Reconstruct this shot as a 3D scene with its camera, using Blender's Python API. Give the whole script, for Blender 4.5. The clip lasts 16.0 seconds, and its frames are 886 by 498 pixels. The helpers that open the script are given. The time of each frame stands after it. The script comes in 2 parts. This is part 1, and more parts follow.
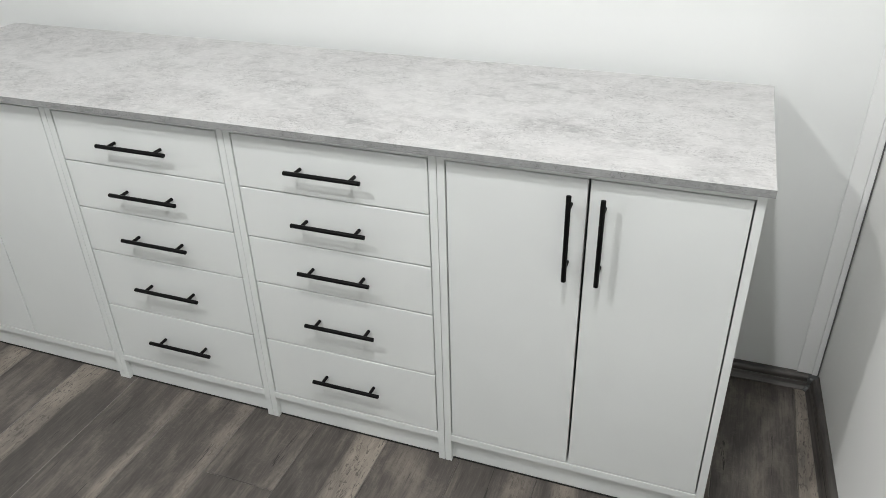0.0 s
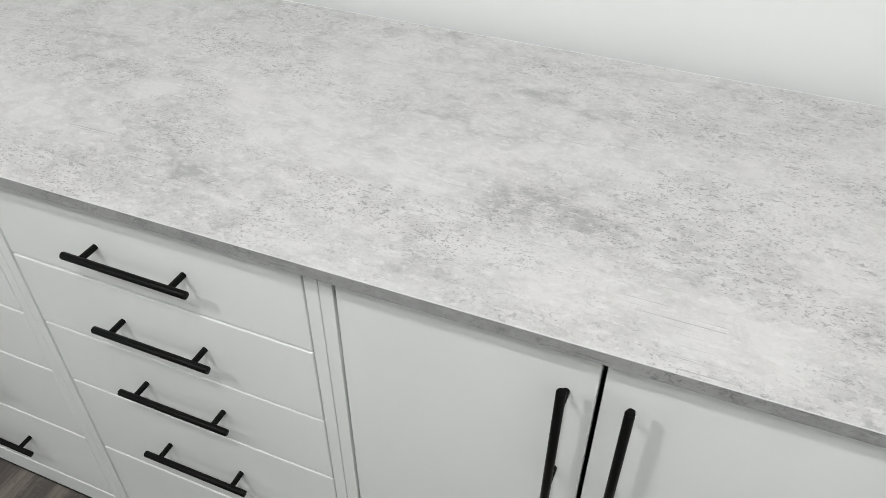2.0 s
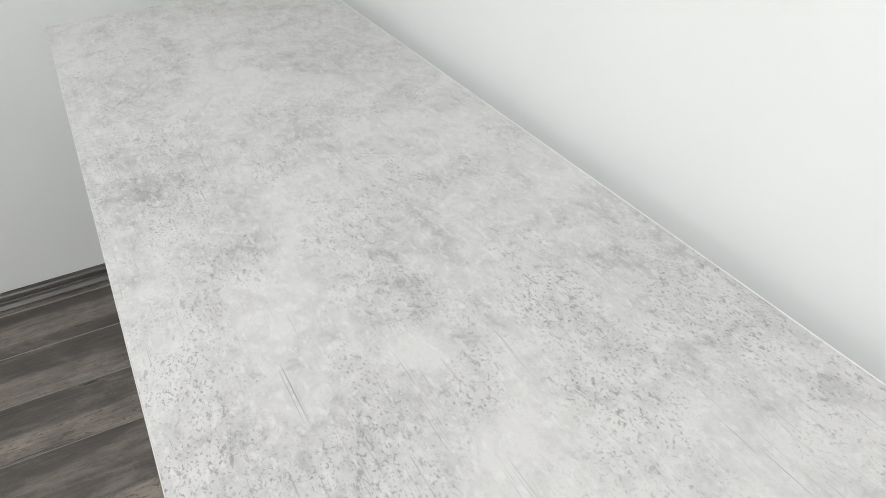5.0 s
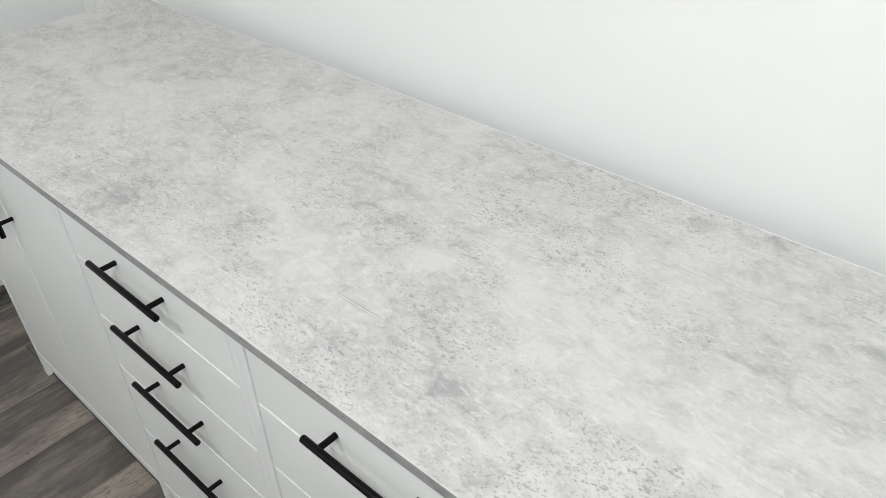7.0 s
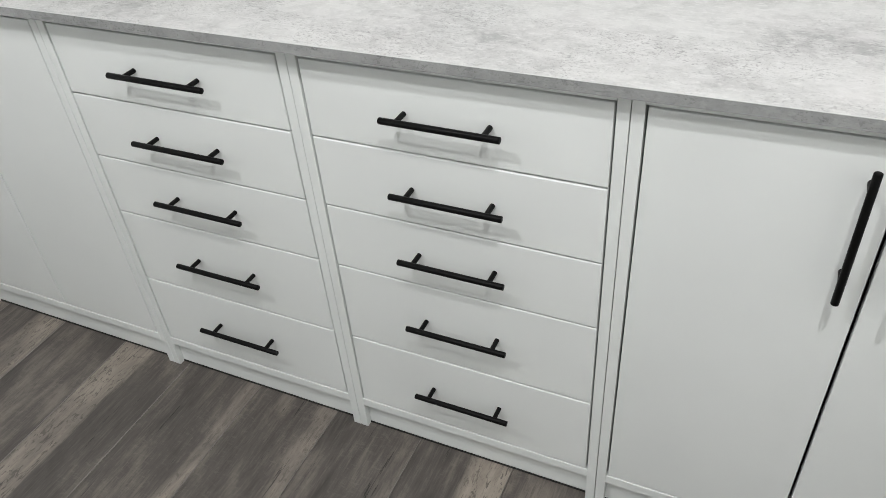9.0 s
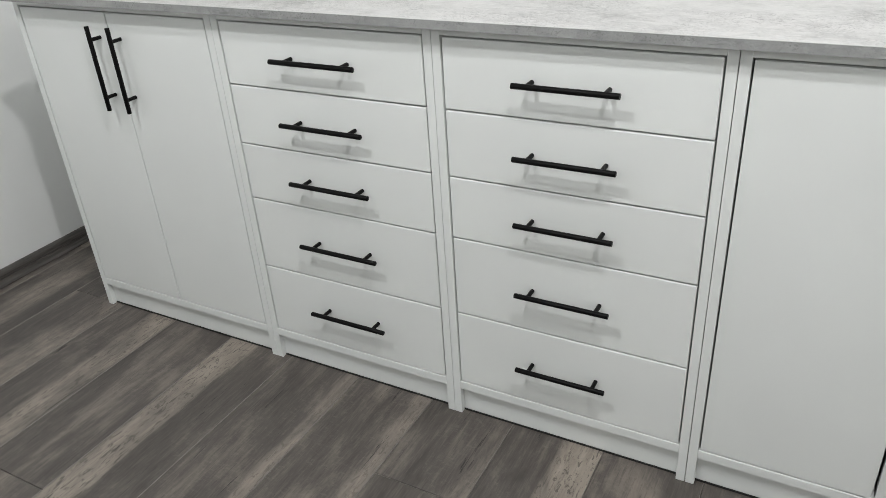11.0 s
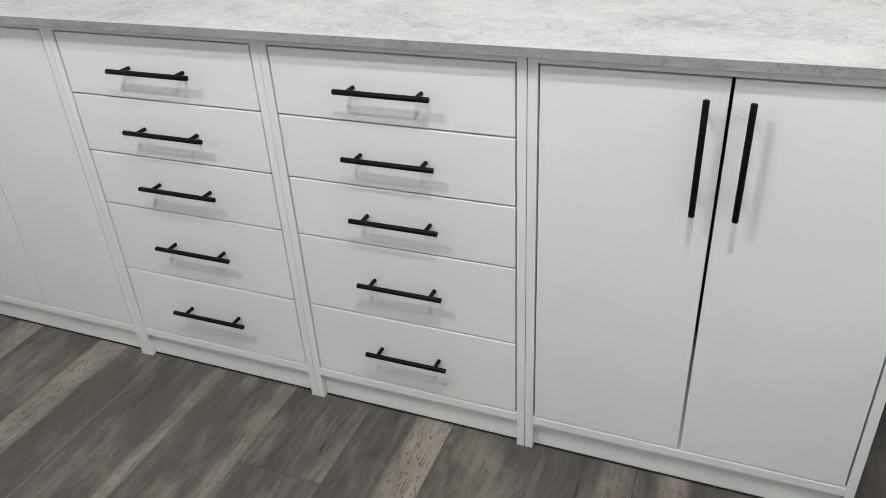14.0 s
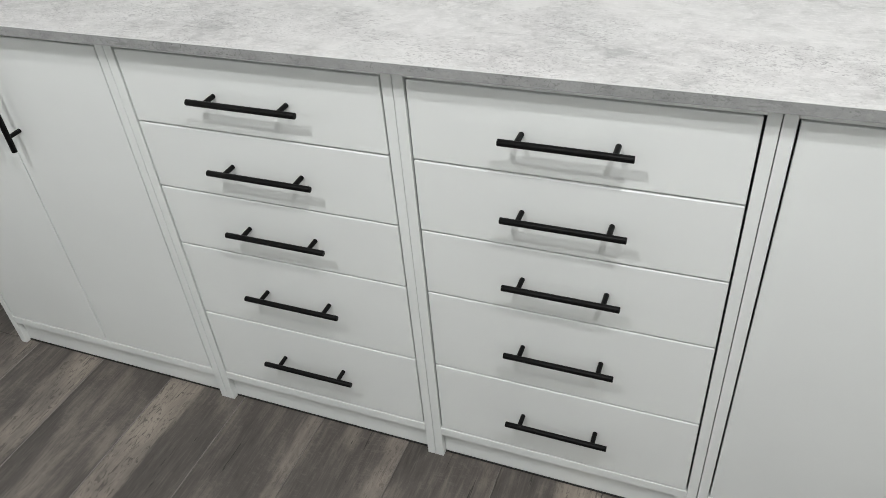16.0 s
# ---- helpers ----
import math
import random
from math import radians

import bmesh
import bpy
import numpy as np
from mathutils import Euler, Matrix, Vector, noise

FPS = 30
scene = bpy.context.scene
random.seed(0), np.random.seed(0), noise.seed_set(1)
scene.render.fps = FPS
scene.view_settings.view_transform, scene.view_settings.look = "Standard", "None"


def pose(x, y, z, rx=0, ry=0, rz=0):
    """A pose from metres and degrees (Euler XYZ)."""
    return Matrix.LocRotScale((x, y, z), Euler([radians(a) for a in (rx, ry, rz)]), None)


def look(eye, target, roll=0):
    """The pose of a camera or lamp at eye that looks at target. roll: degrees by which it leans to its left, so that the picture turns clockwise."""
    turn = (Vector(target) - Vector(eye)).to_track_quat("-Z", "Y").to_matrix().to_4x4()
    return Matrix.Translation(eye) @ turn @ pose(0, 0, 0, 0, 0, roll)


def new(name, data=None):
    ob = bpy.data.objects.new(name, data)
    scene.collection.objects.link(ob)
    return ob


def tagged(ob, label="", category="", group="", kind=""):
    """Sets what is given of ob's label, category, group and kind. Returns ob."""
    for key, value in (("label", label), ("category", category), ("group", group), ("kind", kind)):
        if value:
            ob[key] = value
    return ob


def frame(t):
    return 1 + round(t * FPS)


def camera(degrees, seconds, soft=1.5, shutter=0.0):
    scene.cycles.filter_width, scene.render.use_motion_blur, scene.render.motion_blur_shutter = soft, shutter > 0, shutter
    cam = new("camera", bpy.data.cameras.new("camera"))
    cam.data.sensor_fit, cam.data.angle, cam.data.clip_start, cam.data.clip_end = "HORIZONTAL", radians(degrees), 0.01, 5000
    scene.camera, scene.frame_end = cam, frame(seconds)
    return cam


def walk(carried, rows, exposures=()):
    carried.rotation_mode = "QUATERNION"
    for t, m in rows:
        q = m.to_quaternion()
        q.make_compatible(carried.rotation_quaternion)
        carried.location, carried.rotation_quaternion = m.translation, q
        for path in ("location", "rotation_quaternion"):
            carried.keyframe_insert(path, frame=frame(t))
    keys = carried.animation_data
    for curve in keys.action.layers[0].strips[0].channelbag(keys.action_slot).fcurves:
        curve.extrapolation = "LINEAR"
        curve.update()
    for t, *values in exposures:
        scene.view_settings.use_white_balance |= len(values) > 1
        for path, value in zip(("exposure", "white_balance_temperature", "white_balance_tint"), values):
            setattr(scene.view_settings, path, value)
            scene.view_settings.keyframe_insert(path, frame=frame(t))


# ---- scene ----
UNIT = 0.935      # metres to one unit of the plan
cam = camera(60.1, 16.0, soft=0.6)
PATH = [
    (0, (0.023, 0.02, 1.52), (-0.591, 1.625, 0.497), -1.6),
    (0.5, (-0.063, 0.198, 1.514), (-0.602, 1.804, 0.451), -1.7),
    (1, (-0.099, 0.4, 1.505), (-0.566, 1.975, 0.365), -0.6),
    (1.5, (-0.125, 0.665, 1.48), (-0.611, 2.161, 0.245), 0.9),
    (2, (-0.145, 0.87, 1.428), (-0.73, 2.278, 0.134), 0.2),
    (2.5, (-0.226, 1.058, 1.385), (-0.903, 2.349, 0.016), -0.4),
    (3, (-0.277, 1.181, 1.353), (-1.14, 2.309, -0.055), -1.6),
    (3.5, (-0.305, 1.295, 1.336), (-1.364, 2.263, -0.057), -2.1),
    (4, (-0.344, 1.368, 1.335), (-1.597, 2.19, 0.01), -2.6),
    (4.5, (-0.376, 1.415, 1.362), (-1.809, 2.097, 0.145), -4.2),
    (4.7, (-0.382, 1.42, 1.378), (-1.869, 2.07, 0.208), -4.3),
    (6.8, (-0.348, 1.108, 1.514), (-1.528, 2.224, 0.346), -2.2),
    (7, (-0.33, 1.047, 1.505), (-1.442, 2.213, 0.32), -2.1),
    (7.5, (-0.262, 0.883, 1.474), (-1.266, 2.118, 0.263), -1.9),
    (8, (-0.233, 0.729, 1.433), (-1.162, 1.997, 0.197), -2.5),
    (8.5, (-0.272, 0.636, 1.381), (-1.074, 1.955, 0.11), -3.9),
    (9, (-0.342, 0.507, 1.337), (-1.06, 1.901, 0.097), -4.9),
    (9.5, (-0.421, 0.39, 1.289), (-1.143, 1.84, 0.115), -4.6),
    (9.7, (-0.433, 0.351, 1.265), (-1.179, 1.815, 0.125), -4.6),
    (11.8, (-0.249, 0.169, 1.193), (-1.135, 1.695, 0.252), -3.4),
    (12, (-0.221, 0.186, 1.193), (-1.095, 1.72, 0.252), -3.3),
    (12.5, (-0.174, 0.196, 1.2), (-0.973, 1.769, 0.257), -2.9),
    (13, (-0.141, 0.194, 1.204), (-0.866, 1.795, 0.25), -2.8),
    (13.5, (-0.133, 0.181, 1.23), (-0.81, 1.788, 0.25), -3.0),
    (14, (-0.170, 0.192, 1.257), (-0.843, 1.769, 0.229), -3.3),
    (14.5, (-0.269, 0.232, 1.306), (-0.992, 1.725, 0.192), -3.1),
    (15, (-0.381, 0.283, 1.346), (-1.143, 1.706, 0.166), -2.7),
    (15.5, (-0.462, 0.368, 1.376), (-1.203, 1.774, 0.164), -3.3),
    (16, (-0.573, 0.472, 1.339), (-1.213, 1.919, 0.111), -5.0),
]
walk(cam, [(t, look(Vector(eye) * UNIT, Vector(target) * UNIT, roll)) for t, eye, target, roll in PATH],
     exposures=[(0, 0.0), (1, -0.06), (2, -0.15), (3, -0.08), (4.2, 0.0), (6.8, 0.0), (8, -0.05), (9.2, 0.0), (16, 0.0)])

# ---- world and lamps ----
world = bpy.data.worlds.new("world")
scene.world = world
world.use_nodes = True
world.node_tree.nodes["Background"].inputs["Color"].default_value = (0.8, 0.85, 0.83, 1)
world.node_tree.nodes["Background"].inputs["Strength"].default_value = 0.0

CEILING_Z = 2.60


def downlight(x, y, watts, radius=0.038):
    """A wide ceiling downlight."""
    data = bpy.data.lights.new("downlight", "SPOT")
    data.shadow_soft_size, data.energy, data.color = radius, watts, (0.99, 0.988, 0.988)
    data.spot_size, data.spot_blend = radians(160), 0.25
    lamp = new("downlight", data)
    lamp.location = (x * UNIT, y * UNIT, 2.57 * UNIT)
    return lamp


downlight(-0.17, 0.51, 70)
downlight(-1.35, 0.15, 65)
downlight(-0.17, -1.90, 8)
downlight(-1.35, -2.05, 7)

# daylight in the opening of the side wall
FRONT_Y, LEFT_X = -4.40, -2.635
WINDOW = (-1.00, -0.40, 1.45, 2.05)      # y0, y1, z0, z1 of the opening
sky = bpy.data.lights.new("window_light", "AREA")
sky.shape, sky.size, sky.size_y, sky.energy, sky.color = "RECTANGLE", 0.6 * UNIT, 0.6 * UNIT, 10.5, (0.97, 1.0, 1.0)
new("window_light", sky).matrix_world = pose((LEFT_X - 0.05) * UNIT, -0.70 * UNIT, 1.75 * UNIT, 90, 0, -90)

# ---- materials ----


class Nodes:
    """Small helper to write node materials."""

    def __init__(self, name):
        self.mat = bpy.data.materials.new(name)
        self.mat.use_nodes = True
        self.tree = self.mat.node_tree
        self.bsdf = self.tree.nodes["Principled BSDF"]

    def add(self, kind, **values):
        node = self.tree.nodes.new(kind)
        for key, value in values.items():
            setattr(node, key, value)
        return node

    def link(self, a, b):
        self.tree.links.new(a, b)

    def put(self, socket, value):
        if hasattr(value, "is_linked"):
            self.link(value, socket)
        else:
            socket.default_value = value

    def math(self, op, a, b=0.0, clamp=False):
        node = self.add("ShaderNodeMath", operation=op, use_clamp=clamp)
        self.put(node.inputs[0], a)
        self.put(node.inputs[1], b)
        return node.outputs[0]

    def coords(self, scale=(1, 1, 1), turn=(0, 0, 0), where="Object", shift=None):
        tc = self.add("ShaderNodeTexCoord")
        mp = self.add("ShaderNodeMapping")
        self.link(tc.outputs[where], mp.inputs["Vector"])
        mp.inputs["Scale"].default_value = scale
        mp.inputs["Rotation"].default_value = turn
        if shift is not None:
            self.put(mp.inputs["Location"], shift)
        return mp.outputs["Vector"]

    def noise(self, vector, scale, detail=4, rough=0.55, w=None, distort=0.0):
        node = self.add("ShaderNodeTexNoise")
        if w is not None:
            node.noise_dimensions = "4D"
            self.put(node.inputs["W"], w)
        self.link(vector, node.inputs["Vector"])
        node.inputs["Scale"].default_value = scale
        node.inputs["Detail"].default_value = detail
        node.inputs["Roughness"].default_value = rough
        node.inputs["Distortion"].default_value = distort
        return node.outputs["Fac"]

    def ramp(self, fac, *stops):
        node = self.add("ShaderNodeValToRGB")
        self.put(node.inputs["Fac"], fac)
        els = node.color_ramp.elements
        while len(els) < len(stops):
            els.new(0.5)
        for el, (at, col) in zip(els, stops):
            el.position = at
            el.color = (*col, 1) if not isinstance(col, (int, float)) else (col, col, col, 1)
        return node.outputs["Color"]

    def mix(self, fac, a, b, mode="MIX"):
        node = self.add("ShaderNodeMix", data_type="RGBA", blend_type=mode)
        self.put(node.inputs["Factor"], fac)
        self.put(node.inputs["A"], a if hasattr(a, "is_linked") else (*a, 1))
        self.put(node.inputs["B"], b if hasattr(b, "is_linked") else (*b, 1))
        return node.outputs["Result"]

    def bump(self, height, strength, distance):
        node = self.add("ShaderNodeBump")
        self.put(node.inputs["Height"], height)
        node.inputs["Strength"].default_value = strength
        node.inputs["Distance"].default_value = distance
        self.link(node.outputs["Normal"], self.bsdf.inputs["Normal"])

    def done(self, color, rough, metal=0.0, specular=0.5):
        self.put(self.bsdf.inputs["Base Color"], color if hasattr(color, "is_linked") else (*color, 1))
        self.put(self.bsdf.inputs["Roughness"], rough)
        self.bsdf.inputs["Metallic"].default_value = metal
        self.bsdf.inputs["Specular IOR Level"].default_value = specular
        return self.mat


def white_laminate(name, tone, rough):
    n = Nodes(name)
    v = n.coords()
    big = n.noise(v, 3.0, 3)
    fine = n.noise(v, 900.0, 2)
    lo, hi = [c * 0.97 for c in tone], [min(1, c * 1.02) for c in tone]
    col = n.ramp(big, (0.3, lo), (0.7, hi))
    n.bump(fine, 0.05, 0.0004)
    return n.done(col, n.math("ADD", rough, n.math("MULTIPLY", big, 0.08)))


M_FRONT = white_laminate("white_front", (0.752, 0.775, 0.762), 0.40)
M_CARCASS = white_laminate("white_carcass", (0.752, 0.775, 0.762), 0.42)


def wall_paint(name, tone, rough):
    n = Nodes(name)
    v = n.coords()
    big = n.noise(v, 0.9, 3)
    mid = n.noise(v, 7.0, 4)
    fine = n.noise(v, 350.0, 3)
    col = n.ramp(n.math("ADD", n.math("MULTIPLY", big, 0.7), n.math("MULTIPLY", mid, 0.3)),
                 (0.3, [c * 0.97 for c in tone]), (0.7, [min(1, c * 1.01) for c in tone]))
    n.bump(fine, 0.08, 0.0006)
    return n.done(col, rough)


M_WALL = wall_paint("white_wall", (0.77, 0.785, 0.775), 0.80)
# right wall: warmer, and lightened past M_WALL to make up for missing light
M_WALL_LIFTED = wall_paint("warm_white_wall_lifted", (0.87, 0.868, 0.85), 0.65)
M_CEILING = wall_paint("white_ceiling", (0.70, 0.70, 0.70), 0.8)
M_TRIM = wall_paint("white_trim", (0.83, 0.84, 0.83), 0.35)


def black_metal():
    n = Nodes("black_coated_metal")
    v = n.coords()
    fine = n.noise(v, 1200.0, 2)
    n.bump(fine, 0.06, 0.0002)
    return n.done(n.ramp(fine, (0.3, 0.003), (0.7, 0.006)), 0.40, 0.0, 0.10)


M_BLACK = black_metal()


def concrete(name, light, dark, mottle=1.0):
    """Grey concrete-look laminate: cloudy patches, short streaked flecks that gather in drifts, pits and trowel scratches."""
    n = Nodes(name)
    patch = n.add("ShaderNodeAttribute", attribute_name="patch").outputs["Fac"]
    cloud = n.noise(n.coords((0.8, 1.15, 1), (0, 0, 0.2)), 5.0, 6, 0.64, distort=0.6)
    mottling = n.noise(n.coords((0.9, 1.1, 1), (0, 0, 0.1)), 28, 8, 0.65, distort=0.5)
    grit = n.noise(n.coords((0.85, 1.1, 1), (0, 0, 0.1), shift=(3.3, 1.1, 0)), 160, 5, 0.72, distort=0.4)
    tone = n.math("ADD", n.math("ADD", n.math("MULTIPLY", cloud, 0.32), 0.04), n.math("ADD", n.math("MULTIPLY", mottling, 0.44), n.math("MULTIPLY", grit, 0.16)))
    broken = n.ramp(n.noise(n.coords((0.8, 1.1, 1), shift=(6.0, 3.0, 0)), 34, 6, 0.7), (0.40, 0.15), (0.60, 1.0))
    tone = n.math("SUBTRACT", tone, n.math("MULTIPLY", n.math("MULTIPLY", patch, broken), 0.055))
    mid = [(a * 0.62 + b * 0.38) for a, b in zip(light, dark)]
    col = n.ramp(tone, (0.385, dark), (0.465, mid), (0.555, light))
    # faint cool and warm casts
    cast = n.noise(n.coords(shift=(9.0, 4.0, 0)), 9.0, 4, 0.6)
    col = n.mix(1.0, col, n.ramp(cast, (0.36, (0.997, 1.0, 0.998)), (0.64, (1.0, 0.993, 0.996))), "MULTIPLY")
    # where the flecks gather
    low = n.noise(n.coords((0.8, 1.2, 1), (0, 0, 0.12), shift=(4.1, 2.3, 0)), 9.0, 5, 0.66)
    gather = n.math("ADD", low, n.math("MULTIPLY", patch, 0.26))
    drift = n.ramp(gather, (0.44, 0.10), (0.62, 1.0))
    fine = n.noise(n.coords((0.75, 1.1, 1), (0, 0, 0.10)), 340, 4, 0.65, distort=0.4)
    coarse = n.noise(n.coords((0.72, 1.12, 1), (0, 0, 0.20), shift=(2.2, 0.4, 0)), 135, 5, 0.68, distort=0.5)
    spots = n.math("MULTIPLY", n.ramp(fine, (0.57, 0.0), (0.61, 1.0)), drift)
    blots = n.math("MULTIPLY", n.ramp(coarse, (0.580, 0.0), (0.610, 1.0)), drift)
    col = n.mix(n.math("MULTIPLY", spots, 0.78 * mottle), col, [c * 0.64 for c in dark])
    col = n.mix(n.math("MULTIPLY", blots, 0.74 * mottle), col, [c * 0.74 for c in dark])
    # sparse pits
    vor = n.add("ShaderNodeTexVoronoi")
    n.link(n.coords((0.8, 1.1, 1)), vor.inputs["Vector"])
    vor.inputs["Scale"].default_value = 80
    pits = n.math("MULTIPLY", n.ramp(vor.outputs["Distance"], (0.05, 1.0), (0.10, 0.0)), n.ramp(gather, (0.44, 0.0), (0.52, 1.0)))
    col = n.mix(n.math("MULTIPLY", pits, 0.65), col, [c * 0.50 for c in dark])
    # pale worn flecks
    fleck = n.noise(n.coords((0.6, 1.3, 1), (0, 0, -0.15), shift=(1.7, 8.2, 0)), 100, 6, 0.72)
    col = n.mix(n.math("MULTIPLY", n.ramp(fleck, (0.55, 0.0), (0.60, 1.0)), 0.48), col, [min(1, c * 1.12) for c in light])
    # trowel scratches
    for turn, shift in ((0.29, 3.0), (0.06, 5.0), (-0.5, 7.0)):
        scr = n.noise(n.coords((0.10, 8.0, 1), (0, 0, turn), shift=(shift, 0, 0)), 75, 2, 0.5)
        where = n.noise(n.coords(shift=(shift, 5.0, 0)), 8.0, 3, 0.5)
        sc = n.math("MULTIPLY", n.ramp(scr, (0.67, 0.0), (0.69, 1.0)), n.ramp(where, (0.57, 0.0), (0.61, 1.0)))
        col = n.mix(n.math("MULTIPLY", sc, 0.55), col, [c * 0.72 for c in dark])
    n.bump(n.math("SUBTRACT", n.math("MULTIPLY", grit, 1.2), n.math("ADD", spots, n.math("ADD", blots, pits))), 0.50, 0.0006)
    return n.done(col, n.math("ADD", 0.33, n.math("MULTIPLY", mottling, 0.16)))


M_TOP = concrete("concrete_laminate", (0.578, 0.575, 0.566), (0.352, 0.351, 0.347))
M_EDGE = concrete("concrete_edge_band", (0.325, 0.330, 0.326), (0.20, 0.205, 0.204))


def plank_wood():
    """Grey-brown rustic oak laminate. The object's colour tells where a plank's tan streak runs, how strong it is, its tone and the streak's half width."""
    n = Nodes("grey_oak_laminate")
    info = n.add("ShaderNodeObjectInfo")
    seed = n.math("MULTIPLY", info.outputs["Random"], 37.0)
    split = n.add("ShaderNodeSeparateColor")
    n.link(info.outputs["Color"], split.inputs["Color"])
    xyz = n.add("ShaderNodeSeparateXYZ")
    n.link(n.coords((1 / (0.21 * UNIT), 1, 1)), xyz.inputs["Vector"])
    # the tan streak, torn along the grain
    wander = n.noise(n.coords((1, 0.5, 1)), 6.0, 3, 0.55, w=seed)
    across = n.math("ADD", xyz.outputs["X"], n.math("MULTIPLY", n.math("SUBTRACT", wander, 0.5), 0.14))
    off = n.math("ABSOLUTE", n.math("SUBTRACT", across, split.outputs["Red"]))
    streak = n.noise(n.coords((1, 0.09, 1)), 55, 6, 0.66, w=seed, distort=0.5)
    ragged = n.math("ADD", off, n.math("MULTIPLY", n.math("SUBTRACT", streak, 0.5), 0.34))
    edge = n.math("DIVIDE", n.math("SUBTRACT", n.math("ADD", info.outputs["Alpha"], 0.03), ragged), 0.06, clamp=True)
    patchy = n.ramp(n.noise(n.coords((1, 0.35, 1)), 9.0, 5, 0.65, w=n.math("ADD", seed, 5.0)), (0.36, 0.75), (0.52, 1.0))
    tan = n.math("MULTIPLY", n.math("MULTIPLY", edge, patchy), split.outputs["Green"])
    # cloudy ground
    cloud = n.noise(n.coords((1, 0.45, 1)), 10.0, 8, 0.68, w=n.math("ADD", seed, 9.0), distort=0.6)
    tone = n.math("ADD", n.math("ADD", n.math("MULTIPLY", cloud, 0.52), 0.085), n.math("MULTIPLY", streak, 0.30))
    tone = n.math("ADD", tone, n.math("ADD", n.math("MULTIPLY", tan, 0.150), n.math("MULTIPLY", n.math("SUBTRACT", split.outputs["Blue"], 0.5), 0.14)))
    col = n.ramp(tone, (0.36, (0.038, 0.0335, 0.030)), (0.50, (0.087, 0.0765, 0.0685)), (0.585, (0.172, 0.150, 0.129)), (0.72, (0.315, 0.274, 0.229)))
    # fine fibres along the plank, saw marks across it
    fibre = n.noise(n.coords((1, 0.07, 1)), 260, 4, 0.65, w=seed, distort=0.3)
    col = n.mix(n.math("MULTIPLY", n.ramp(fibre, (0.54, 0.0), (0.60, 1.0)), 0.15), col, (0.21, 0.185, 0.16))
    col = n.mix(n.math("MULTIPLY", n.ramp(fibre, (0.38, 1.0), (0.44, 0.0)), 0.30), col, (0.030, 0.023, 0.021))
    saw = n.noise(n.coords((0.28, 1, 1)), 210, 3, 0.6, w=n.math("ADD", seed, 2.0), distort=0.4)
    sawn = n.math("MULTIPLY", n.ramp(saw, (0.56, 0.0), (0.61, 1.0)), n.ramp(cloud, (0.46, 0.0), (0.56, 0.22)))
    col = n.mix(sawn, col, (0.20, 0.180, 0.160))
    crack = n.math("MULTIPLY", n.ramp(n.noise(n.coords((1, 0.07, 1)), 42, 6, 0.72, w=n.math("ADD", seed, 3.0), distort=0.9), (0.625, 0.0), (0.645, 1.0)), 0.90)
    col = n.mix(crack, col, (0.016, 0.014, 0.012))
    ripple = n.noise(n.coords((0.9, 0.30, 1)), 120, 5, 0.68, w=seed, distort=1.1)
    rip = n.math("MULTIPLY", n.ramp(ripple, (0.54, 0.0), (0.59, 1.0)), n.math("ADD", 0.08, n.math("MULTIPLY", tan, 0.66)))
    col = n.mix(rip, col, (0.060, 0.051, 0.044))
    n.bump(n.math("SUBTRACT", n.math("ADD", n.math("MULTIPLY", streak, 0.6), n.math("MULTIPLY", fibre, 0.4)), n.math("ADD", crack, n.math("MULTIPLY", rip, 0.4))), 0.25, 0.0010)
    return n.done(col, n.math("ADD", 0.34, n.math("MULTIPLY", streak, 0.18)))


M_PLANK = plank_wood()


def skirting_plastic():
    n = Nodes("grey_brown_skirting")
    a = n.noise(n.coords((0.4, 0.4, 14)), 12, 4, 0.6)
    col = n.ramp(a, (0.35, (0.035, 0.032, 0.030)), (0.65, (0.095, 0.086, 0.078)))
    n.bump(a, 0.06, 0.0006)
    return n.done(col, 0.36)


def plain(name, color, rough, spread=0.12):
    n = Nodes(name)
    a = n.noise(n.coords(), 60, 4)
    return n.done(n.ramp(a, (0.3, [c * (1 - spread) for c in color]), (0.7, [c * (1 + spread) for c in color])), rough)


M_SKIRT = skirting_plastic()
M_CORNER = plain("grey_corner_plastic", (0.075, 0.078, 0.078), 0.35)
M_PLANK_GLINT = plain("plank_bevel_highlight", (0.20, 0.185, 0.168), 0.5)
M_ARRIS_GLINT = plain("arris_highlight", (0.62, 0.625, 0.615), 0.45, 0.05)
M_JOINT = plain("shaded_joint", (0.16, 0.16, 0.155), 0.6)
M_PLINTH_SHADE = plain("plinth_shade_black", (0.012, 0.012, 0.012), 0.6)
M_SUBFLOOR = plain("dark_subfloor", (0.02, 0.018, 0.017), 0.8)

# ---- mesh helpers ----


def mesh_of(name, bm, material):
    me = bpy.data.meshes.new(name)
    bm.normal_update()
    bm.to_mesh(me)
    bm.free()
    me.materials.append(material)
    return me


def part(name, bm, material, parent=None, label="", at=None):
    """Links a bmesh as one mesh object, under a thing or a part if one is given."""
    ob = new(name, mesh_of(name, bm, material))
    if parent is not None:
        ob.parent = parent
    if at is not None:
        ob.matrix_basis = Matrix.Translation(at.translation * UNIT) @ at.to_3x3().to_4x4()
    if label:
        tagged(ob, label)
    return ob


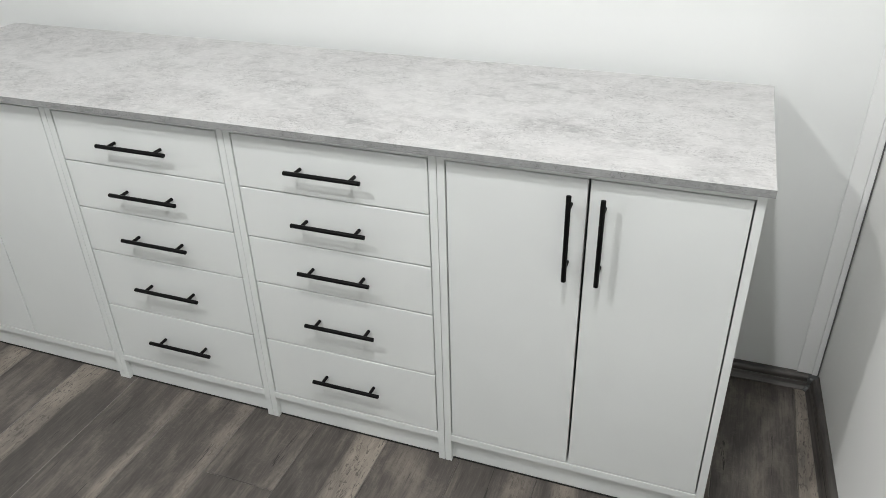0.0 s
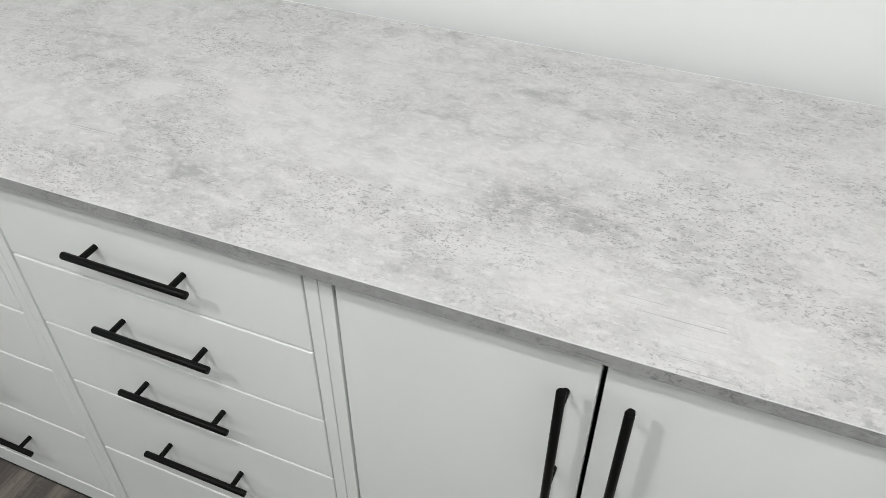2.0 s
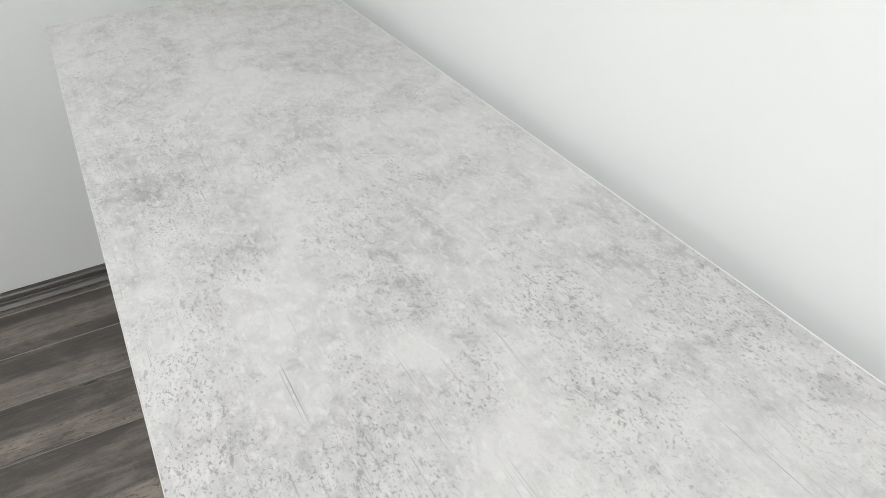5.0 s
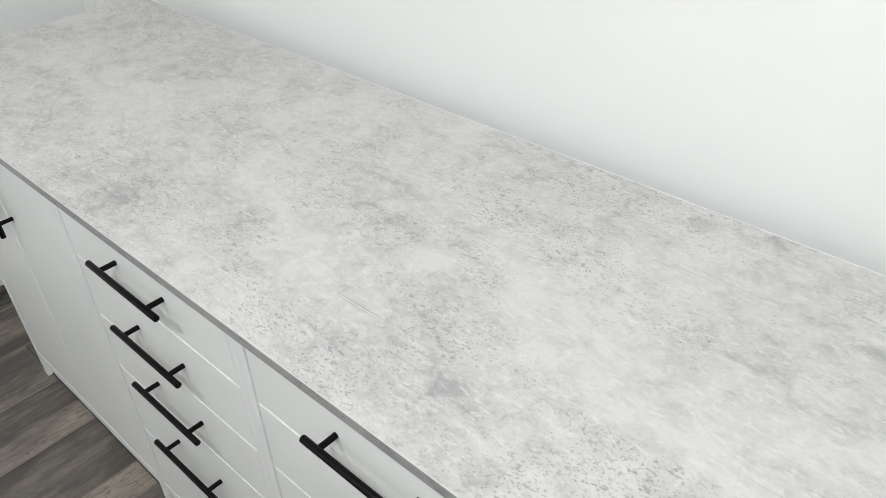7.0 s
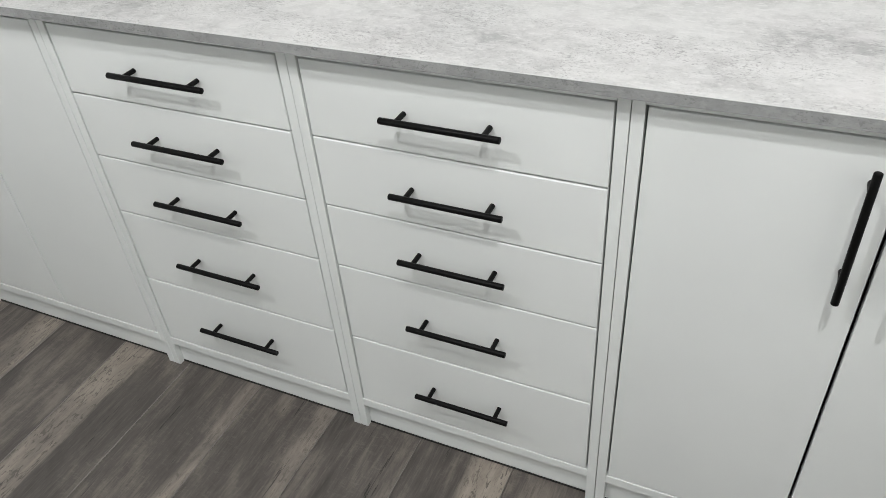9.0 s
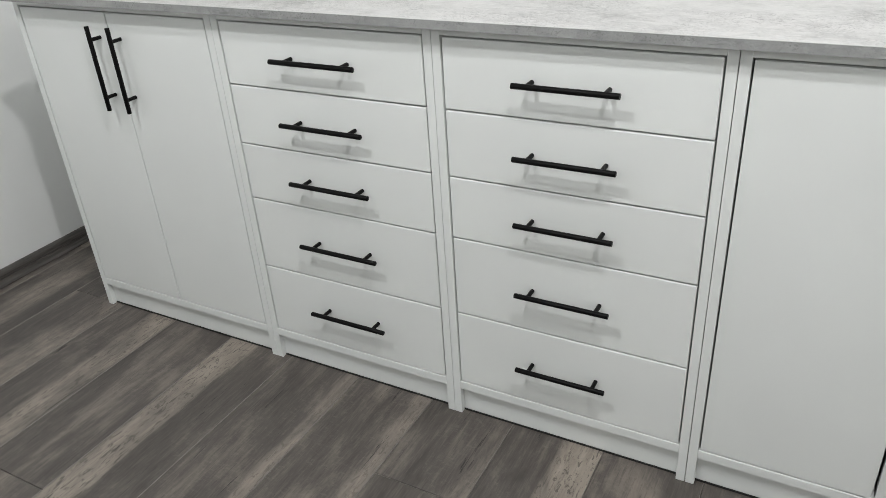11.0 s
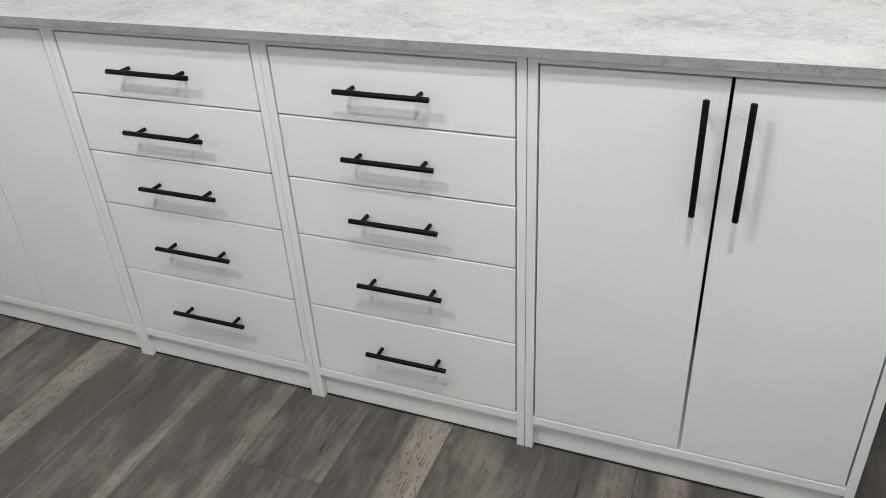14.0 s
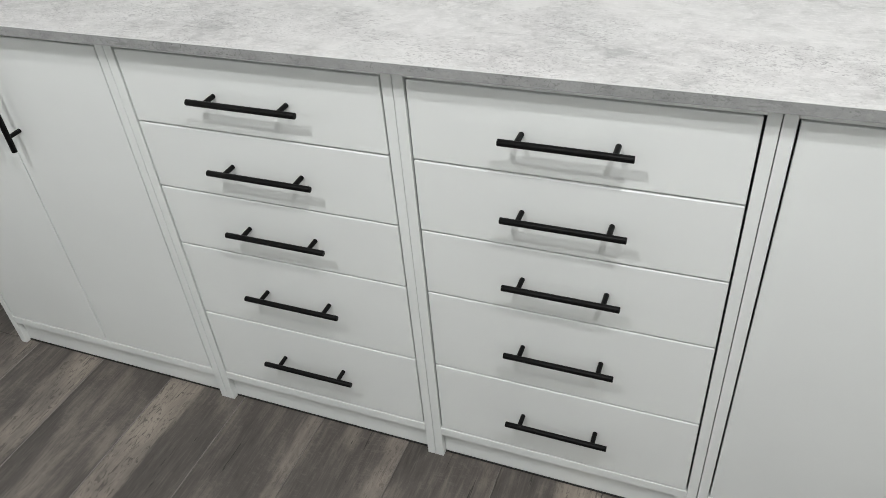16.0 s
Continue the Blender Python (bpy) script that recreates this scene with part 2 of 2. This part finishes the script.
def box(x0, x1, y0, y1, z0, z1, bevel=0.0, segments=2, bm=None):
    """A box between those limits, with softened edges."""
    bm = bm or bmesh.new()
    vs = [bm.verts.new((x * UNIT, y * UNIT, z * UNIT)) for x in (x0, x1) for y in (y0, y1) for z in (z0, z1)]
    quads = ((0, 1, 3, 2), (4, 6, 7, 5), (0, 4, 5, 1), (2, 3, 7, 6), (0, 2, 6, 4), (1, 5, 7, 3))
    fs = [bm.faces.new([vs[i] for i in q]) for q in quads]
    bmesh.ops.recalc_face_normals(bm, faces=fs)
    if bevel:
        edges = list({e for f in fs for e in f.edges})
        bmesh.ops.bevel(bm, geom=edges, offset=bevel, segments=segments, profile=0.5, affect="EDGES")
    return bm


def rod(bm, a, b, radius, bevel=0.0, sides=24):
    """A round bar from a to b."""
    a, b, radius = Vector(a) * UNIT, Vector(b) * UNIT, radius * UNIT
    turn = (b - a).to_track_quat("Z", "Y").to_matrix().to_4x4()
    made = bmesh.ops.create_cone(bm, cap_ends=True, segments=sides, radius1=radius, radius2=radius, depth=(b - a).length,
                                 matrix=Matrix.Translation((a + b) / 2) @ turn)
    if bevel:
        rim = [e for e in {e for v in made["verts"] for e in v.link_edges} if any(len(f.verts) > 4 for f in e.link_faces)]
        bmesh.ops.bevel(bm, geom=rim, offset=bevel, segments=2, profile=0.5, affect="EDGES")
    return bm


def smooth(ob, angle=35):
    for p in ob.data.polygons:
        p.use_smooth = True
    ob.data.set_sharp_from_angle(angle=radians(angle))
    return ob


# ---- the room ----
WALL_Y, FLOOR_Z = 2.012, -0.008
RIGHT_X0, RIGHT_TURN = 0.424, 2.6      # the right wall's corner, and its turn out of square
RIGHT_X1 = RIGHT_X0 + (WALL_Y - FRONT_Y) * math.tan(radians(RIGHT_TURN))

tagged(part("floor", box(LEFT_X - 0.1, RIGHT_X1 + 0.1, FRONT_Y - 0.1, WALL_Y + 0.1, -0.12, -0.016), M_SUBFLOOR),
       "grey-brown wood-look laminate floor of long planks", "floor", kind="structure")
floor = bpy.data.objects["floor"]
tagged(part("wall_back", box(LEFT_X - 0.1, RIGHT_X1 + 0.1, WALL_Y, WALL_Y + 0.1, -0.016, CEILING_Z), M_WALL),
       "smooth white wall behind the sideboard", "wall", kind="structure")
bm = bmesh.new()
for y0, y1, z0, z1 in ((FRONT_Y, WINDOW[0], -0.016, CEILING_Z), (WINDOW[1], WALL_Y, -0.016, CEILING_Z),
                       (WINDOW[0], WINDOW[1], -0.016, WINDOW[2]), (WINDOW[0], WINDOW[1], WINDOW[3], CEILING_Z)):
    box(LEFT_X - 0.1, LEFT_X, y0, y1, z0, z1, bm=bm)
tagged(part("wall_left", bm, M_WALL),
       "smooth white side wall with dark skirting and a window opening", "wall", kind="structure")
# unseen wall that closes the room; its distance is set to limit bounce light
tagged(part("wall_front", box(LEFT_X - 0.1, RIGHT_X1 + 0.1, FRONT_Y - 0.1, FRONT_Y, -0.016, CEILING_Z), M_WALL),
       "unseen plain white wall behind the camera", "wall", kind="structure")
right_pose = pose(RIGHT_X0, WALL_Y, 0, 0, 0, RIGHT_TURN)
tagged(part("wall_right", box(0, 0.1, -(WALL_Y - FRONT_Y) / math.cos(radians(RIGHT_TURN)), -0.001, -0.016, CEILING_Z), M_WALL_LIFTED, at=right_pose),
       "smooth warm white side wall with dark skirting", "wall", kind="structure")
tagged(part("ceiling", box(LEFT_X - 0.1, RIGHT_X1 + 0.1, FRONT_Y - 0.1, WALL_Y + 0.1, CEILING_Z, CEILING_Z + 0.1), M_CEILING),
       "plain white ceiling", "ceiling", kind="structure")

# vertical corner trims
tagged(part("trim_1", box(0.364, 0.404, WALL_Y - 0.007, WALL_Y, 0.0375, CEILING_Z, 0.0015), M_TRIM),
       "flat white plastic corner trim on the back wall", "trim", kind="structure")
tagged(part("trim_2", box(0.404, 0.4185, WALL_Y - 0.013, WALL_Y, 0.0375, CEILING_Z, 0.002), M_TRIM),
       "narrow white corner strip beside a dark gap", "trim", kind="structure")
# solid strip in the open joint, with the joint's shade as its colour
tagged(part("trim_5", box(0.4188, 0.4232, WALL_Y - 0.006, WALL_Y, 0.0375, CEILING_Z), M_JOINT),
       "grey strip coloured as the shade in the joint beside the side wall", "trim", kind="structure")
tagged(part("trim_3", box(LEFT_X + 0.006, LEFT_X + 0.072, WALL_Y - 0.007, WALL_Y, 0.0375, CEILING_Z, 0.0015), M_TRIM),
       "flat white plastic corner trim on the back wall", "trim", kind="structure")
tagged(part("trim_4", box(LEFT_X, LEFT_X + 0.006, WALL_Y - 0.045, WALL_Y, 0.0375, CEILING_Z, 0.0015), M_TRIM),
       "flat white plastic corner trim on the side wall", "trim", kind="structure")

# skirting: a cove profile with a groove
SKIRT = [(0, 0), (0.032, 0), (0.032, 0.003), (0.029, 0.0065), (0.0245, 0.0105), (0.0215, 0.0165), (0.0205, 0.0215),
         (0.0185, 0.0235), (0.0200, 0.0255), (0.0195, 0.034), (0.0175, 0.040), (0.014, 0.0445), (0.007, 0.0475), (0, 0.048)]


def skirting(name, length, at):
    """Runs along +x from the pose; its back lies in the plane y = 0 and it stands out to -y."""
    bm = bmesh.new()
    rings = [[bm.verts.new((x * UNIT, -d * UNIT, z * 0.93 * UNIT)) for d, z in SKIRT] for x in (0, length)]
    k = len(SKIRT)
    for i in range(k):
        j = (i + 1) % k
        bm.faces.new((rings[0][i], rings[0][j], rings[1][j], rings[1][i]))
    bm.faces.new(rings[0])
    bm.faces.new(rings[1][::-1])
    bmesh.ops.recalc_face_normals(bm, faces=bm.faces)
    ob = smooth(part(name, bm, M_SKIRT, at=at), 30)
    return tagged(ob, "dark grey-brown wood-look plastic skirting with a groove", "skirting", kind="structure")


skirting("baseboard_1", RIGHT_X0 - 0.012 - (LEFT_X + 0.025), pose(LEFT_X + 0.025, WALL_Y, FLOOR_Z))
skirting("baseboard_2", WALL_Y - FRONT_Y - 0.03, pose(LEFT_X, FRONT_Y, FLOOR_Z, 0, 0, 90))
skirting("baseboard_3", WALL_Y - FRONT_Y - 0.045, right_pose @ pose(0, -0.014, FLOOR_Z, 0, 0, -90))

# the moulded corner piece where two skirtings meet
CORNER = [(0.036, 0.0), (0.036, 0.004), (0.033, 0.008), (0.028, 0.012), (0.0255, 0.018), (0.0245, 0.022),
          (0.0265, 0.024), (0.0270, 0.034), (0.025, 0.041), (0.021, 0.0465), (0.013, 0.0500), (0.004, 0.0510)]
bm = bmesh.new()
layers = []
for d, z in CORNER:
    z *= 0.94
    ring = [bm.verts.new((0, 0, z * UNIT)), bm.verts.new((-d * 1.05 * UNIT, 0, z * UNIT))]
    for k in range(6):
        a = radians(180 + 90 * k / 5)
        ring.append(bm.verts.new(((-d * 0.62 + d * 0.43 * math.cos(a)) * UNIT, (-d * 0.62 + d * 0.43 * math.sin(a)) * UNIT, z * UNIT)))
    ring.append(bm.verts.new((0, -d * 1.05 * UNIT, z * UNIT)))
    layers.append(ring)
for low, high in zip(layers, layers[1:]):
    for k in range(len(low)):
        j = (k + 1) % len(low)
        bm.faces.new((low[k], low[j], high[j], high[k]))
bm.faces.new(layers[-1])
bm.faces.new(layers[0][::-1])
bmesh.ops.recalc_face_normals(bm, faces=bm.faces)
corner = part("skirting_corner", bm, M_CORNER, at=pose(RIGHT_X0 - 0.002, WALL_Y - 0.0005, FLOOR_Z))
tagged(corner, "grey plastic inner corner piece joining two skirtings", "skirting corner", kind="structure")

# ---- the cabinets ----
FACE = 1.389            # plane of the fronts
TOP_Z, SLAB = 0.897, 0.0168
BODY_TOP = TOP_Z - SLAB
BACK = 1.945
PANEL, GAP = 0.0178, 0.0034
LEVELS = (0.861, 0.7275, 0.592, 0.457, 0.2735, 0.0875)


def pull(name, parent, x, z, upright=False, length=0.200, span=0.137):
    """A black bar handle on two posts, at the middle of the bar."""
    bm = bmesh.new()
    ax = Vector((0, 0, 1)) if upright else Vector((1, 0, 0))
    mid = Vector((x, FACE - 0.0285, z))
    rod(bm, mid - ax * length / 2, mid + ax * length / 2, 0.0053, 0.0008)
    for s in (-1, 1):
        foot = mid + ax * s * span / 2
        rod(bm, foot, foot + Vector((0, 0.0305, 0)), 0.0043, sides=18)
    return smooth(part(name, bm, M_BLACK, parent, "matt black metal bar handle on two posts"), 40)


def front(name, parent, x0, x1, z0, z1, seed):
    """An inset front, a hair out of flush as hung fronts are."""
    rnd = random.Random(seed)
    off = 0.0006 + rnd.random() * 0.0008
    return part(name, box(x0, x1, FACE + off, FACE + off + 0.016, z0, z1, 0.0014), M_FRONT, parent)


def carcass(x0, x1, label, group):
    """A cabinet body between the outer faces of its sides: sides to the floor, rails, recessed plinth, back."""
    thing = new("cabinet")
    tagged(thing, label, "cabinet", group)
    e = 0.0004
    for a, b in ((x0 + e, x0 + PANEL), (x1 - PANEL, x1 - e)):
        part("side_panel", box(a, b, FACE, BACK, FLOOR_Z, BODY_TOP, 0.0008), M_CARCASS, thing)
    i0, i1 = x0 + PANEL, x1 - PANEL
    part("top_rail", box(i0, i1, FACE, FACE + 0.09, LEVELS[0] + 0.0034, BODY_TOP, 0.0008), M_CARCASS, thing)
    part("bottom_panel", box(i0, i1, FACE, BACK - 0.004, 0.0635, 0.0850, 0.0012), M_CARCASS, thing)
    part("plinth", box(i0, i1, FACE + 0.014, FACE + 0.030, -0.0035, 0.0635, 0.0008), M_CARCASS, thing)
    # black strip that paints the shadow gap between plinth and floor
    part("seal_strip", box(i0, i1, FACE + 0.0125, FACE + 0.028, FLOOR_Z, -0.0035, 0.0006), M_PLINTH_SHADE, thing, "thin black strip standing for the shadow gap along the floor")
    part("back_panel", box(i0, i1, BACK - 0.004, BACK, 0.01, BODY_TOP), M_CARCASS, thing)
    return thing


def door_cabinet(x0, mid, x1, gap, label):
    thing = carcass(x0, x1, label, "sideboard cabinets")
    i0, i1 = x0 + PANEL + GAP, x1 - PANEL - GAP
    for k, (a, b, hx) in enumerate(((i0, mid - gap / 2, mid - 0.034), (mid + gap / 2, i1, mid + 0.034))):
        door = front("door", thing, a, b, LEVELS[5], LEVELS[0], k + 40)
        pull("handle", door, hx, 0.735, upright=True)
    return thing


def drawer_cabinet(x0, x1, label, seed, bar, off=0.0):
    thing = carcass(x0, x1, label, "sideboard cabinets")
    i0, i1 = x0 + PANEL + GAP, x1 - PANEL - GAP
    for k in range(5):
        hi = LEVELS[k] - (0.0016 if k else 0)
        lo = LEVELS[k + 1] + (0.0016 if k < 4 else 0)
        drawer = front("drawer_front", thing, i0, i1, lo, hi, seed + k)
        z = (0.795, 0.660, 0.526, 0.3705, 0.1865)[k]
        pull("handle", drawer, (i0 + i1) / 2 + off, z, length=bar)
    return thing


door_cabinet(-2.2050, -1.8845, -1.5625, 0.0030, "white two-door cabinet with black bar handles beside a drawer cabinet")
drawer_cabinet(-1.5625, -1.0365, "white five-drawer cabinet with black bar handles beside a two-door cabinet", 3, 0.202, 0.0045)
drawer_cabinet(-1.0365, -0.5113, "white five-drawer cabinet with black bar handles under a concrete-look top", 17, 0.190, -0.0005)
door_cabinet(-0.5107, -0.1885, 0.1370, 0.0055, "white two-door cabinet with black bar handles by the wall")

# ---- the worktop ----
TOP_X0, TOP_X1, TOP_Y0, TOP_Y1 = -2.215, 0.146, 1.364, 1.954
worktop = new("worktop")
WORKTOP_TURN = 0.35     # it lies a little out of line with the fronts
worktop.matrix_basis = pose(-1.03 * UNIT, 1.66 * UNIT, 0, 0, 0, WORKTOP_TURN) @ pose(1.03 * UNIT, -1.66 * UNIT, 0)
tagged(worktop, "long pale grey concrete-look laminate worktop lying on the cabinets", "worktop")
# cloudy darker and paler patches of the decor: x, y, radius, strength
PATCHES = [
    (-1.35, 1.46, 0.057, 0.9), (-1.15, 1.5, 0.038, 0.9), (-1.5, 1.65, 0.043, 0.7), (-1.17, 1.72, 0.047, 0.8),
    (-0.92, 1.54, 0.023, 0.7), (-0.95, 1.65, 0.046, 0.5), (-0.82, 1.65, 0.037, 0.8), (-0.76, 1.73, 0.027, 1.0),
    (-0.83, 1.55, 0.035, 0.7), (-0.89, 1.43, 0.03, 0.5), (-0.79, 1.88, 0.043, 0.5), (-1.12, 1.61, 0.057, 0.5),
    (-0.74, 1.56, 0.025, 0.4), (-0.1, 1.66, 0.053, 1.0), (0.04, 1.48, 0.041, 0.9), (-0.26, 1.56, 0.049, 0.7),
    (-0.35, 1.54, 0.049, 0.6), (-0.19, 1.8, 0.047, 0.8), (-0.42, 1.46, 0.039, 0.7), (-0.07, 1.53, 0.045, 0.5),
    (-0.46, 1.65, 0.077, -0.7), (-0.09, 1.43, 0.054, -0.6), (-0.68, 1.59, 0.037, -0.6), (-0.9, 1.62, 0.025, -0.6),
]


slab_bm = bmesh.new()
NX, NY = 196, 49
xs = [TOP_X0 + 0.001 + (TOP_X1 - TOP_X0 - 0.002) * i / NX for i in range(NX + 1)]
ys = [TOP_Y0 + 0.001 + (TOP_Y1 - TOP_Y0 - 0.001) * j / NY for j in range(NY + 1)]
grid = [[slab_bm.verts.new((x * UNIT, y * UNIT, TOP_Z * UNIT)) for y in ys] for x in xs]
for i in range(NX):
    for j in range(NY):
        slab_bm.faces.new((grid[i][j], grid[i + 1][j], grid[i + 1][j + 1], grid[i][j + 1]))
skirt_edges = [e for e in slab_bm.edges if len(e.link_faces) == 1]
down = bmesh.ops.extrude_edge_only(slab_bm, edges=skirt_edges)
low_verts = [g for g in down["geom"] if isinstance(g, bmesh.types.BMVert)]
for vert in low_verts:
    vert.co.z = BODY_TOP * UNIT
slab_bm.faces.new(sorted(low_verts, key=lambda p: math.atan2(p.co.y - 1.66 * UNIT, p.co.x + 1.03 * UNIT)))
bmesh.ops.recalc_face_normals(slab_bm, faces=slab_bm.faces)
slab = part("slab", slab_bm, M_TOP, worktop)
patch_values = slab.data.attributes.new("patch", "FLOAT", "POINT")
for k, vert in enumerate(slab.data.vertices):
    px, py = vert.co.x / UNIT, vert.co.y / UNIT
    wob = 0.02 * noise.noise((px * 14, py * 14, 0.0))
    patch_values.data[k].value = sum(a * math.exp(-((px + wob - bx) ** 2 * 0.7 + (py - wob - by) ** 2 * 1.3) / (r * r)) for bx, by, r, a in PATCHES)
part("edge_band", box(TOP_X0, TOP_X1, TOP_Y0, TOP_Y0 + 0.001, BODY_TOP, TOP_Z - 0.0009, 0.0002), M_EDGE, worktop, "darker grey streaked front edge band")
# the front arris's highlight, put in as a pale strip
part("edge_strip", box(TOP_X0, TOP_X1, TOP_Y0 - 0.0002, TOP_Y0 + 0.0009, TOP_Z - 0.0009, TOP_Z + 0.0003, 0.0003), M_ARRIS_GLINT, worktop, "thin pale strip painting the highlight on the front arris")
part("edge_band", box(TOP_X0, TOP_X1, TOP_Y1, TOP_Y1 + 0.0014, BODY_TOP, TOP_Z + 0.0002, 0.0003), M_TRIM, worktop, "thin white back edge band")
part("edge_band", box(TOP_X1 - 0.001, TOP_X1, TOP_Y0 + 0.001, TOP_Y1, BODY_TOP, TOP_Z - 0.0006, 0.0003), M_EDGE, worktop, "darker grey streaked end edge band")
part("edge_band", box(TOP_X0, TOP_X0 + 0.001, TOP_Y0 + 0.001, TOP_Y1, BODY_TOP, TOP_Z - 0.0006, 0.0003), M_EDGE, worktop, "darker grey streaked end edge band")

# ---- floor planks ----
PITCH, LONG, JOINT = 0.2100, 1.380, -1.104
END_Y = {0: 1.144, -3: 0.450, 3: 0.550, -6: 1.400, -4: 0.800, 6: 0.950, 7: 0.800}     # known end joints, by column
# per column: place of the tan streak across the plank, its strength, the plank's tone, half the streak's width
STREAKS = {-8: (0.5, 0.5, 0.6, 0.30), -7: (0.5, 0.6, 0.55, 0.25), -6: (0.75, 0.7, 0.5, 0.25), -5: (0.77, 0.9, 0.45, 0.21), -4: (0.48, 0.35, 0.45, 0.07),
           -3: (0.2, 1.0, 0.45, 0.23), -2: (0.93, 0.65, 0.45, 0.09), -1: (0.91, 0.65, 0.42, 0.10), 0: (0.92, 0.45, 0.42, 0.12), 1: (0.79, 1.0, 0.5, 0.21),
           2: (0.45, 0.35, 0.5, 0.20), 3: (0.8, 0.7, 0.5, 0.15), 6: (0.55, 0.3, 0.42, 0.10), 7: (0.1, 1.0, 0.6, 0.40)}
plank_rnd = random.Random(5)
cache = {}


def plank_mesh(w, length):
    key = (round(w, 4), round(length, 4))
    if key not in cache:
        bm = box(0.0004, w - 0.0004, 0.0004, length - 0.0004, -0.008, 0.0)
        top = [e for e in bm.edges if all(v.co.z > -0.001 for v in e.verts)]
        bmesh.ops.bevel(bm, geom=top, offset=0.0014, segments=1, affect="EDGES")
        bm.normal_update()
        for face in bm.faces:      # bevel highlight painted pale on one long side
            face.material_index = 1 if face.normal.x > 0.3 and face.normal.z > 0.3 else 0
        cache[key] = mesh_of("plank", bm, M_PLANK)
        cache[key].materials.append(M_PLANK_GLINT)
    return cache[key]


first = math.floor((LEFT_X - JOINT) / PITCH)
last = math.ceil((RIGHT_X1 - JOINT) / PITCH)
for c in range(first, last):
    x0, x1 = max(LEFT_X, JOINT + c * PITCH), min(RIGHT_X1, JOINT + (c + 1) * PITCH)
    if x1 - x0 < 0.01:
        continue
    end = END_Y.get(c, 1.144 + (c * 0.46) % LONG)
    y = end - LONG * math.ceil((end - FRONT_Y) / LONG)
    while y < WALL_Y:
        a, b = max(y, FRONT_Y), min(y + LONG, WALL_Y)
        if b - a > 0.02:
            plank = new("plank", plank_mesh(x1 - x0, b - a))
            plank.parent = floor
            plank.color = STREAKS.get(c, (plank_rnd.random(), plank_rnd.random(), 0.5, 0.15))
            plank.location = (x0 * UNIT, a * UNIT, FLOOR_Z * UNIT)
        y += LONG
